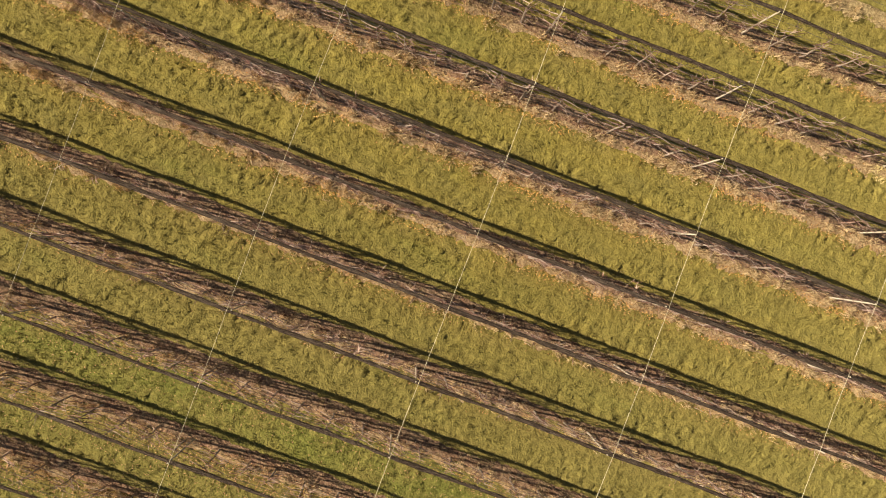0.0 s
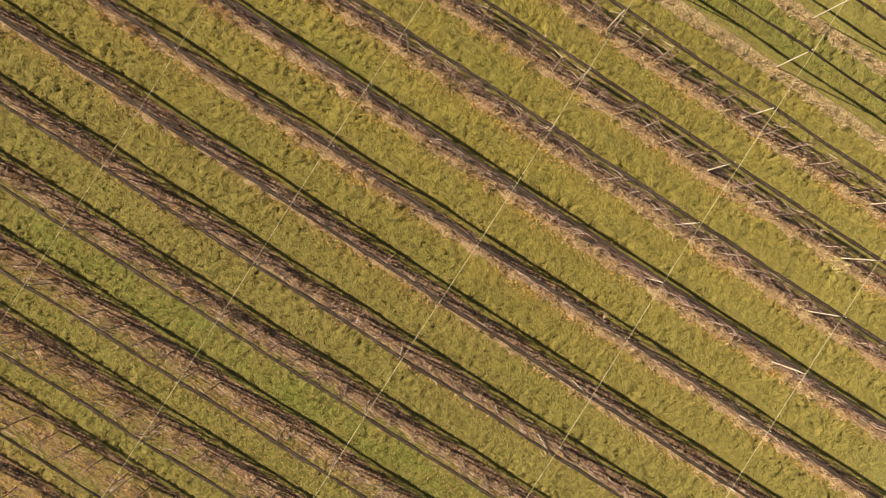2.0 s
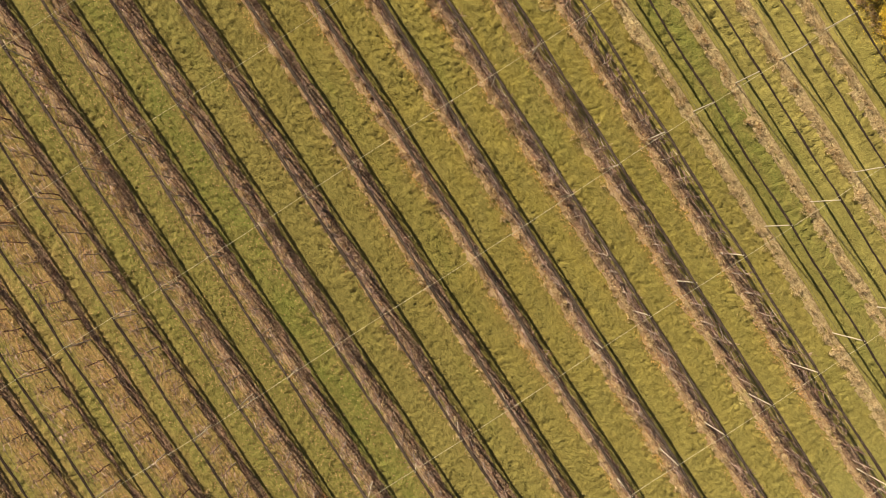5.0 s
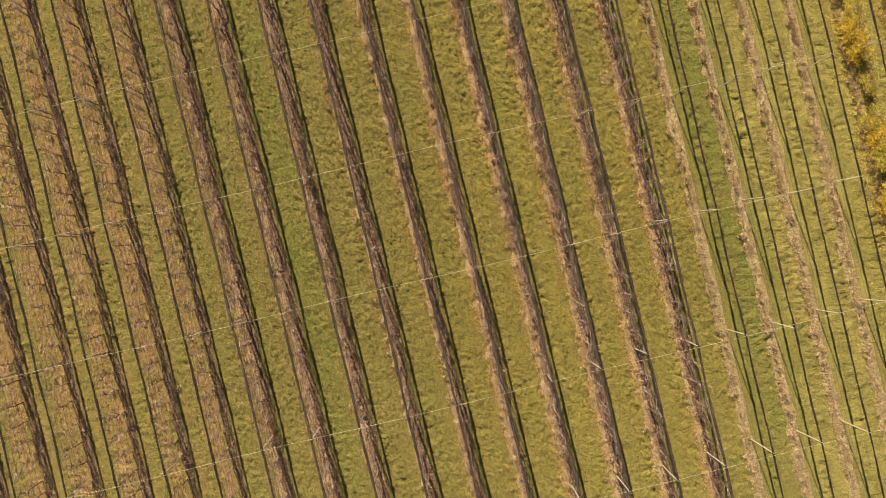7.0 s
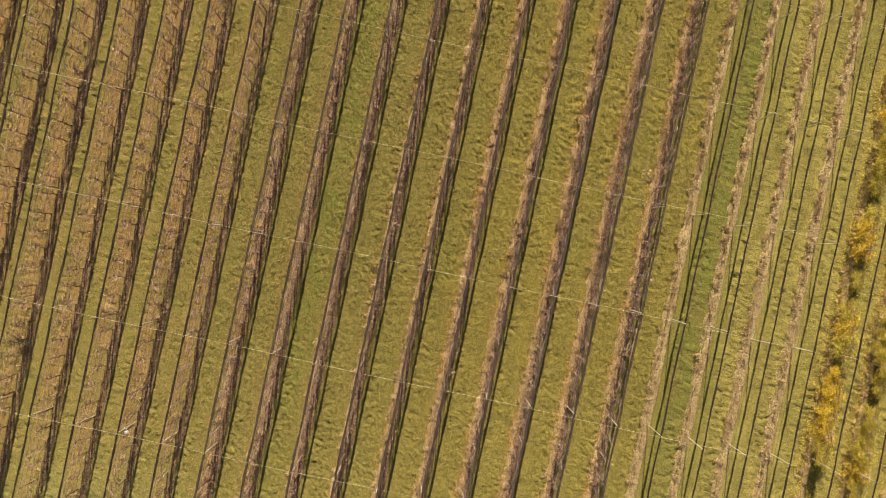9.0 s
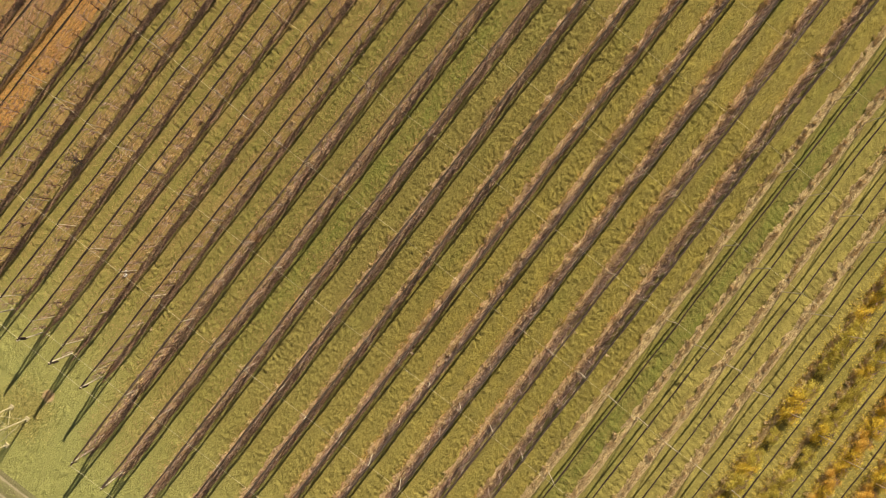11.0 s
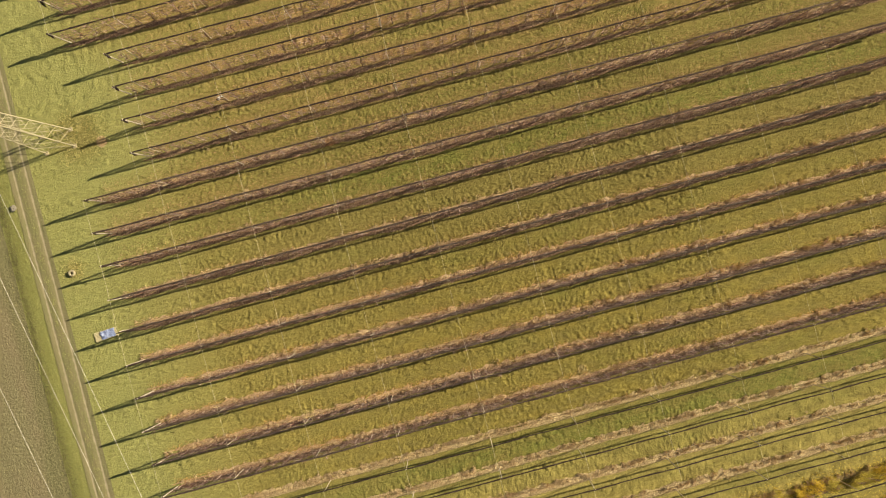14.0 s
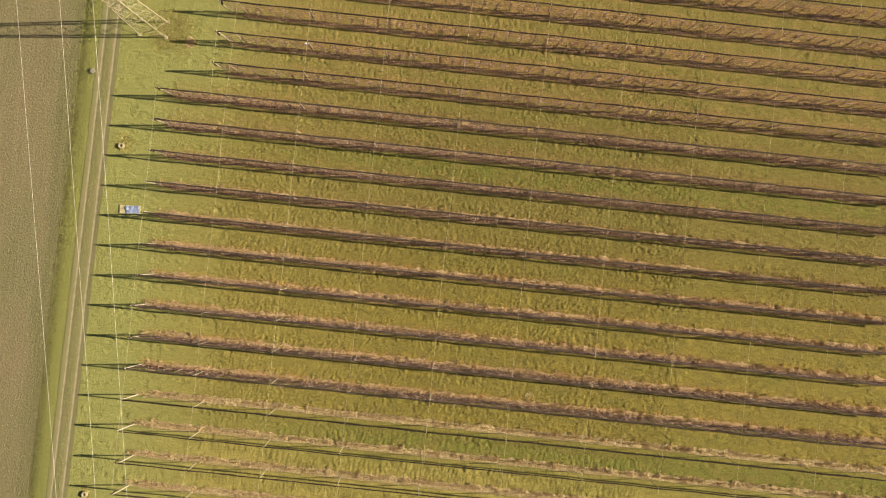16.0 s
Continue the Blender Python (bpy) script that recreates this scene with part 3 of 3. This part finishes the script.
# ---- grass, straw and fallen leaves ----
def blades(x, y, count, tall, wide, spread, lean, rnd, z=0.0):
    n = len(x)
    c = np.repeat(np.stack([x, y, np.full(n, z)], 1), count, 0)
    big = np.repeat(rnd.uniform(0.6, 1.3, n), count)
    m = n * count
    c[:, :2] += rnd.normal(0, spread, (m, 2))
    a, b = rnd.uniform(0, 2 * np.pi, m), rnd.uniform(0, 2 * np.pi, m)
    side = np.stack([np.cos(a), np.sin(a), 0 * a], 1) * (wide / 2 * big)[:, None]
    h = tall * big * rnd.uniform(0.6, 1.2, m)
    out = rnd.uniform(0.2, 1.0, m) * lean
    tip = c + np.stack([np.cos(b) * h * out, np.sin(b) * h * out, h * np.sqrt(np.maximum(1 - (out * 0.8) ** 2, 0.05))], 1)
    v = np.stack([c - side, c + side, tip], 1).reshape(-1, 3)
    return v, np.arange(3 * m).reshape(m, 3)


def scatter(rnd, n, x0, x1, y0, y1, keep):
    x, y = rnd.uniform(x0, x1, n), rnd.uniform(y0, y1, n)
    k = keep(x, y)
    return x[k], y[k]


rnd = np.random.default_rng(11)
from_row = lambda y: y - S * np.round(y / S)
in_plot = lambda x, y: (from_row(y) > 0.40 + 0.16 * rnd.random(len(y))) | (from_row(y) < -0.55 - 0.2 * rnd.random(len(y))) | (x < -31.6)
near = lambda x, y: (np.abs(x - 1) < 25) & (np.abs(y) < 21)
x, y = scatter(rnd, 62000, -24, 26, -21, 21, in_plot)
v, f = blades(x, y, 5, 0.10, 0.028, 0.05, 0.6, rnd)
tagged(from_arrays("grass", v, f, M_BLADE), "short yellow-green orchard grass", "grass", kind="stuff")
x, y = scatter(rnd, 80000, -37.1, 51, -46, 43, lambda x, y: in_plot(x, y) & ~near(x, y))
v, f = blades(x, y, 3, 0.11, 0.04, 0.07, 0.5, rnd)
tagged(from_arrays("grass", v, f, M_BLADE), "short grass round the orchard rows", "grass", kind="stuff")

# dead straw along the rows, thicker on their sunny side
rows_x = lambda q: rnd.uniform(-31.5, 52, q)
q = 13000
n_of = rnd.integers(-15, 15, q)
x, y = rows_x(q), n_of * S + np.where(n_of > 4, 0.10, np.where(n_of < -5, 0.36, 0.24)) + rnd.normal(0, 1, q) * np.where(n_of > 4, 0.30, 0.17)
k = (x > np.where(n_of > 8, -30.7, np.where(n_of > 4, -25.5, -31.5)))
clump = np.sin(x * 2.1 + n_of * 7) + np.sin(x * 0.83 + n_of * 3.3) + rnd.normal(0, 0.7, q)
k &= ((clump > -0.9) | (n_of < -5)) & ((n_of < 5) | (rnd.random(q) < 0.25))
v, f = blades(x[k], y[k], 46, 0.30, 0.019, 0.095, 0.75, rnd, 0.04)
tagged(from_arrays("straw", v, f, M_STRAW), "dry straw-coloured dead weeds along the tree rows", "straw", kind="stuff")


q = 9000
n_of = rnd.integers(-5, 15, q)
x, y = rnd.uniform(-31, 52, q), n_of * S - 0.25 + rnd.normal(0, 0.24, q)
k = x > np.where(n_of > 8, -30.7, np.where(n_of > 4, -25.5, -31.5))
v, f = blades(x[k], y[k], 14, 0.14, 0.022, 0.09, 0.8, rnd, 0.06)
tagged(from_arrays("weeds", v, f, M_ROWWEED), "low half-dead weeds on the soil under the tree rows", "weeds", kind="stuff")


def litter(name, x, y, mat, size, label, z=0.06):
    c = np.stack([x, y, z + rnd.uniform(0, 0.03, len(x))], 1)
    v, f = leaf_quads(c, size * 1.15, rnd)
    f = f[:, :3]
    v[:, 2] = np.maximum(z + (v[:, 2] - z) * 0.5, 0.01)
    tagged(from_arrays(name, v, f, mat), label, "leaves", kind="stuff")


q = 150000
n_of = rnd.integers(-5, 15, q)
x, y = rows_x(q), n_of * S + np.where(n_of > 1, 0.50, 0.40) + rnd.normal(0, 0.25, q)
k = (np.sin(x * 0.35 + n_of * 2.2) + rnd.normal(0, 0.8, q) > -0.2) & (x > np.where(n_of > 8, -30.7, np.where(n_of > 4, -25.5, -31.5)))
litter("fallen_leaves", x[k], y[k], M_LITTER, 0.05, "brown and orange fallen leaves under the tree rows")
q = 27000
n_of = rnd.integers(-5, 0, q)
x, y = rows_x(q), n_of * S + 0.52 + rnd.normal(0, 0.16, q)
k = np.sin(x * 0.5 + n_of * 1.7) + np.sin(x * 1.3 + n_of) + rnd.normal(0, 0.6, q) > 0.1
litter("fallen_leaves", x[k], y[k], M_ORANGE, 0.05, "orange fallen leaves caught along the edge of the tree rows", 0.08)
q = 200000
n_of = rnd.integers(2, 15, q)
x, y = rnd.uniform(-31, 52, q), n_of * S + 0.9 + rnd.normal(0, 0.65, q)
k = (x > np.where(n_of > 8, -30.7, np.where(n_of > 4, -25.5, -31.5))) & (rnd.random(q) < np.where(n_of < 3, 0.35, np.where(n_of < 7, 0.8, 1.0)))
litter("fallen_leaves", x[k], y[k], M_TAN, 0.045, "tan fallen leaves lying on the grass beside the rows", 0.09)
q = 42000
x, y = rnd.uniform(-30, 12, q), 37.3 + rnd.uniform(-1.25, 1.25, q)
litter("fallen_leaves", x, y, M_ORANGE, 0.075, "thick carpet of bright orange fallen leaves between two rows", 0.10)
q = 60000
n_of = rnd.integers(-14, -9, q)
x, y = rnd.uniform(-14, 46, q), n_of * S + rnd.normal(0, 0.7, q)
litter("fallen_leaves", x, y, M_LEAF, 0.06, "yellow fallen leaves under the autumn trees", 0.07)

q = 26000
x, y = rnd.uniform(-30, -1, q), 41.1 + rnd.uniform(-1.2, 1.2, q)
litter("fallen_leaves", x, y, M_TAN, 0.06, "tan fallen leaves between two rows", 0.10)

# rank weeds between the track and the field
q = 8000
x, y = -41.25 + rnd.normal(0, 0.22, q), rnd.uniform(-70, 70, q)
x += 0.004 * y
k = np.abs(x - TRACK - 0.004 * y) > 1.2
v, f = blades(x[k], y[k], 4, 0.12, 0.05, 0.09, 0.8, rnd)
tagged(from_arrays("weeds", v, f, M_WEED), "rank green and brown weeds along the field edge", "weeds", kind="stuff")
q = 22000
x, y = -40.6 + rnd.normal(0, 0.55, q), rnd.uniform(-70, 70, q)
x += 0.004 * y
k = np.abs(x - TRACK - 0.004 * y) > 1.1
v, f = blades(x[k], y[k], 4, 0.12, 0.035, 0.07, 0.8, rnd)
tagged(from_arrays("grass", v, f, M_BLADE), "grass verge beside the track", "grass", kind="stuff")
q = 4000
y = rnd.uniform(-70, 70, q)
x = TRACK + 0.004 * y + rnd.normal(0, 0.2, q)
v, f = blades(x, y, 3, 0.07, 0.06, 0.05, 0.9, rnd, 0.03)
tagged(from_arrays("grass", v, f, M_BLADE), "thin grass between the wheel ruts", "grass", kind="stuff")
q = 14000
x, y = rnd.uniform(-56, -41.8, q), rnd.uniform(-60, 60, q)
v, f = blades(x, y, 2, 0.05, 0.03, 0.06, 1.1, rnd)
tagged(from_arrays("stubble", v, f, M_DRY), "sparse stubble on the bare field", "stubble", kind="stuff")


# ---- single things on the ground ----
def straw_heap(x, y, r, label, mat):
    q = int(500 * r)
    a, d = rnd.uniform(0, 6.28, q), r * np.sqrt(rnd.random(q)) * 0.5
    px, py = x + d * np.cos(a), y + d * np.sin(a)
    v, f = blades(px, py, 3, 0.15, 0.05, 0.05, 1.2, rnd)
    tagged(from_arrays("straw_heap", v, f, mat), label, "straw heap", kind="stuff")


straw_heap(10.66, -15.4, 0.9, "pale dry grass clump in the mown alley", M_PALEGRASS)
straw_heap(-16.8, -12.85, 1.0, "pale yellow straw heap at the edge of a row", M_PALEGRASS)
straw_heap(1.58, 3.5, 0.5, "small pale dead grass tuft in a row", M_STRAW)
straw_heap(-7.8, 13.1, 0.9, "orange-brown heap of dead leaves in a row", M_LITTER)
straw_heap(-29.8, 18.9, 1.0, "tan dry weeds at the end of a row", M_STRAW)


def dry_patch(x, y, r, density, label):
    q = int(density * r * r)
    px, py = x + rnd.normal(0, r * 0.5, q), y + rnd.normal(0, r * 0.5, q)
    v, f = blades(px, py, 7, 0.11, 0.026, 0.08, 0.8, rnd)
    tagged(from_arrays("dry_grass", v, f, M_DRY), label, "grass", kind="stuff")


dry_patch(-32.0, 19.9, 2.6, 600, "pale dry grass round the pylon foot")
dry_patch(-35.7, 7.3, 1.1, 500, "trampled pale grass round the concrete ring")
dry_patch(-35.6, -30.5, 0.9, 400, "trampled pale grass round the concrete ring")


def ring(x, y):
    bm = bmesh.new()
    prof = [(0.15, 0.0), (0.15, 0.30), (0.17, 0.33), (0.29, 0.33), (0.31, 0.30), (0.31, 0.0)]
    loops = []
    for k in range(28):
        a = 2 * math.pi * k / 28
        loops.append([bm.verts.new((r * math.cos(a), r * math.sin(a), z)) for r, z in prof])
    for k in range(28):
        p, q2 = loops[k], loops[(k + 1) % 28]
        for i in range(len(prof)):
            bm.faces.new((p[i], p[(i + 1) % 6], q2[(i + 1) % 6], q2[i]))
    e = thing("well_ring", "pale concrete ring standing open on the grass", "concrete ring", "concrete rings", pose(x, y, 0))
    part("ring", bm, M_RING, e, smooth=False)
    bm = bmesh.new()
    bmesh.ops.create_circle(bm, cap_ends=True, segments=24, radius=0.16)
    bmesh.ops.translate(bm, verts=bm.verts, vec=(0, 0, 0.04))
    part("bottom", bm, M_SOIL, e, "dark earth inside the ring")


ring(-35.93, 6.95)
ring(-35.7, -30.7)

# pallet with a blue sheet at a row's end
e = thing("pallet", "weathered pale wooden pallet deck on the grass", "pallet", at=pose(-34.25, 0.2, 0, 0, 0, 3))
for k in range(7):
    bm = bmesh.new()
    box(bm, (-1.12, -0.45 + 0.13 * k, 0.12), (1.12, -0.34 + 0.13 * k, 0.145))
    bmesh.ops.bevel(bm, geom=bm.edges[:], offset=0.006, segments=1, affect="EDGES")
    part("board", bm, M_PALE, e)
for y0 in (-0.42, -0.04, 0.36):
    bm = bmesh.new()
    box(bm, (-1.1, y0, 0.0), (1.1, y0 + 0.09, 0.12))
    part("bearer", bm, M_PALE, e)
bm = bmesh.new()
bmesh.ops.create_grid(bm, x_segments=28, y_segments=16, size=0.5)
for v in bm.verts:
    x, y = v.co.x * 1.45, v.co.y * 0.82
    r = 0.09 * noise.noise((x * 3, y * 3, 1)) + 0.05 * noise.noise((x * 9, y * 9, 4))
    v.co = (x + 0.07 * noise.noise((y * 5, 2, 0)), y + 0.07 * noise.noise((x * 4, 7, 0)), 0.23 + r)
sheet = solid("plastic_sheet", bm, M_TARP, smooth=True)
sheet.modifiers.new("thick", "SOLIDIFY").thickness = 0.012
sheet.matrix_world = pose(-34.0, 0.22, 0.0, 0, 0, 4)
tagged(sheet, "crumpled blue plastic sheet lying on a pallet", "plastic sheet")


def stone(x, y, r, label, name, mat):
    bm = bmesh.new()
    bmesh.ops.create_icosphere(bm, subdivisions=3, radius=r)
    for v in bm.verts:
        v.co *= 1 + 0.35 * noise.noise(v.co * 2.2 / r + Vector((x, y, 0)))
        v.co.z = max(v.co.z * 0.7, -r * 0.3) + r * 0.3
    ob = solid(name, bm, mat)
    ob.matrix_world = pose(x, y, 0)
    tagged(ob, label, name.replace("_", " "))


stone(-40.0, 14.7, 0.32, "grey-brown boundary stone in the verge by the track", "boundary_stone", M_STONE)
stone(-17.4, 20.05, 0.16, "small crumpled white bag in a tree row", "white_bag", M_WHITE)
stone(-17.1, 20.2, 0.11, "small scrap of white plastic in a tree row", "white_scrap", M_WHITE)

# a tangle of dark branches in an upper row
bm = bmesh.new()
rr = random.Random(3)
for k in range(14):
    twig(bm, (rr.gauss(0, 0.25), rr.gauss(0, 0.2), 0.3), (rr.gauss(0, 1), rr.gauss(0, 1), 0.8), 0.9, 0.03, 2, rr)
ob = solid("cut_brush", bm, M_DARK)
ob.matrix_world = pose(-12.2, 29.3, 0.0)
tagged(ob, "dark tangle of cut branches in a tree row", "brush", kind="stuff")

# ---- the pylon and its conductors ----
CX, CY, BASE, BASE_Y, TOP, TALL = -33.95, 20.0, 1.45, 0.85, 0.5, 23.0


def half(z, base=BASE):
    return base + (TOP - base) * min(z / 17.0, 1.0)


def corner(k, z):
    sx, sy = ((1, 1), (-1, 1), (-1, -1), (1, -1))[k % 4]
    return Vector((sx * half(z), sy * half(z, BASE_Y), z))


def bar(name, a, b, r, parent):
    bm = bmesh.new()
    tube(bm, [a, b], [r, r], 4)
    return part(name, bm, M_STEEL, parent)


pylon = thing("pylon", "pale galvanised steel lattice power pylon beside the track", "pylon", at=pose(CX, CY, 0))
levels = [0.25]
while levels[-1] < TALL - 0.7:
    levels.append(levels[-1] + max(1.75 * half(levels[-1]), 1.0))
for k in range(4):
    bar("leg", corner(k, 0.0), corner(k, 17.0), 0.055, pylon)
    bar("leg", corner(k, 17.0), corner(k, levels[-1]), 0.055, pylon)
    bm = bmesh.new()
    c = corner(k, 0)
    box(bm, (c.x - 0.2, c.y - 0.2, -0.2), (c.x + 0.2, c.y + 0.2, 0.12))
    bmesh.ops.bevel(bm, geom=bm.edges[:], offset=0.03, segments=1, affect="EDGES")
    part("footing", bm, M_RING, pylon, "concrete footing block")
for z0, z1 in zip(levels, levels[1:]):
    for k in range(4):
        bar("brace", corner(k, z0), corner(k + 1, z1), 0.021, pylon)
        bar("brace", corner(k + 1, z0), corner(k, z1), 0.021, pylon)
        bar("girt", corner(k, z1), corner(k + 1, z1), 0.014, pylon)
for z, reach in ((18.6, -1.6), (19.5, 1.5), (20.1, -4.5)):
    tip, root = Vector((reach, 0.9 if reach > 0 else 0, z + 0.15)), math.copysign(TOP, reach)
    for sy in (1, -1):
        bar("arm_chord", Vector((root, sy * TOP, z)), tip, 0.028, pylon)
        bar("arm_chord", Vector((root, sy * TOP, z + 0.9)), tip, 0.024, pylon)
    for u in (0.3, 0.6):
        bar("arm_brace", Vector((root, TOP, z)).lerp(tip, u), Vector((root, -TOP, z)).lerp(tip, u), 0.022, pylon)


def conductor(z, x_low, x_high, attach):
    """A sagging cable from far south to its insulator, which hangs from the pylon at attach."""
    pts = []
    far, end = Vector((x_low, -150.0, z + 2.0)), Vector(attach)
    for k in range(61):
        u = k / 60
        p = far.lerp(end, u)
        pts.append((p.x, p.y, p.z - 2.0 * 4 * u * (1 - u) * 0.6))
    bm = bmesh.new()
    tube(bm, pts, [0.011] * len(pts), 6)
    tagged(solid("power_cable", bm, M_CABLE), "pale power cable hanging from the pylon", "cable", "power cables")


def insulator(at, to):
    bm = bmesh.new()
    a, b = Vector(at), Vector(to)
    pts, rad = [], []
    for k in range(17):
        pts.append(a.lerp(b, k / 16))
        rad.append(0.03 if k % 2 else 0.10)
    tube(bm, pts, rad, 8)
    tagged(solid("insulator", bm, M_CLAY), "reddish-brown ceramic insulator string on the pylon", "insulator", "insulators")


for z, x10, slope, root in ((19.5, -26.78, 0.178, (CX + 1.5, CY + 0.9, 19.65)), (18.6, -29.9, 0.182, (CX - 1.6, CY, 18.7)), (20.0, -32.65, 0.19, (CX - 4.5, CY, 20.2))):
    y_end = root[1] - 1.0
    end = (x10 - slope * (y_end + 10), y_end, z)
    insulator(root, end)
    conductor(z, x10 + slope * 140, 0, end)
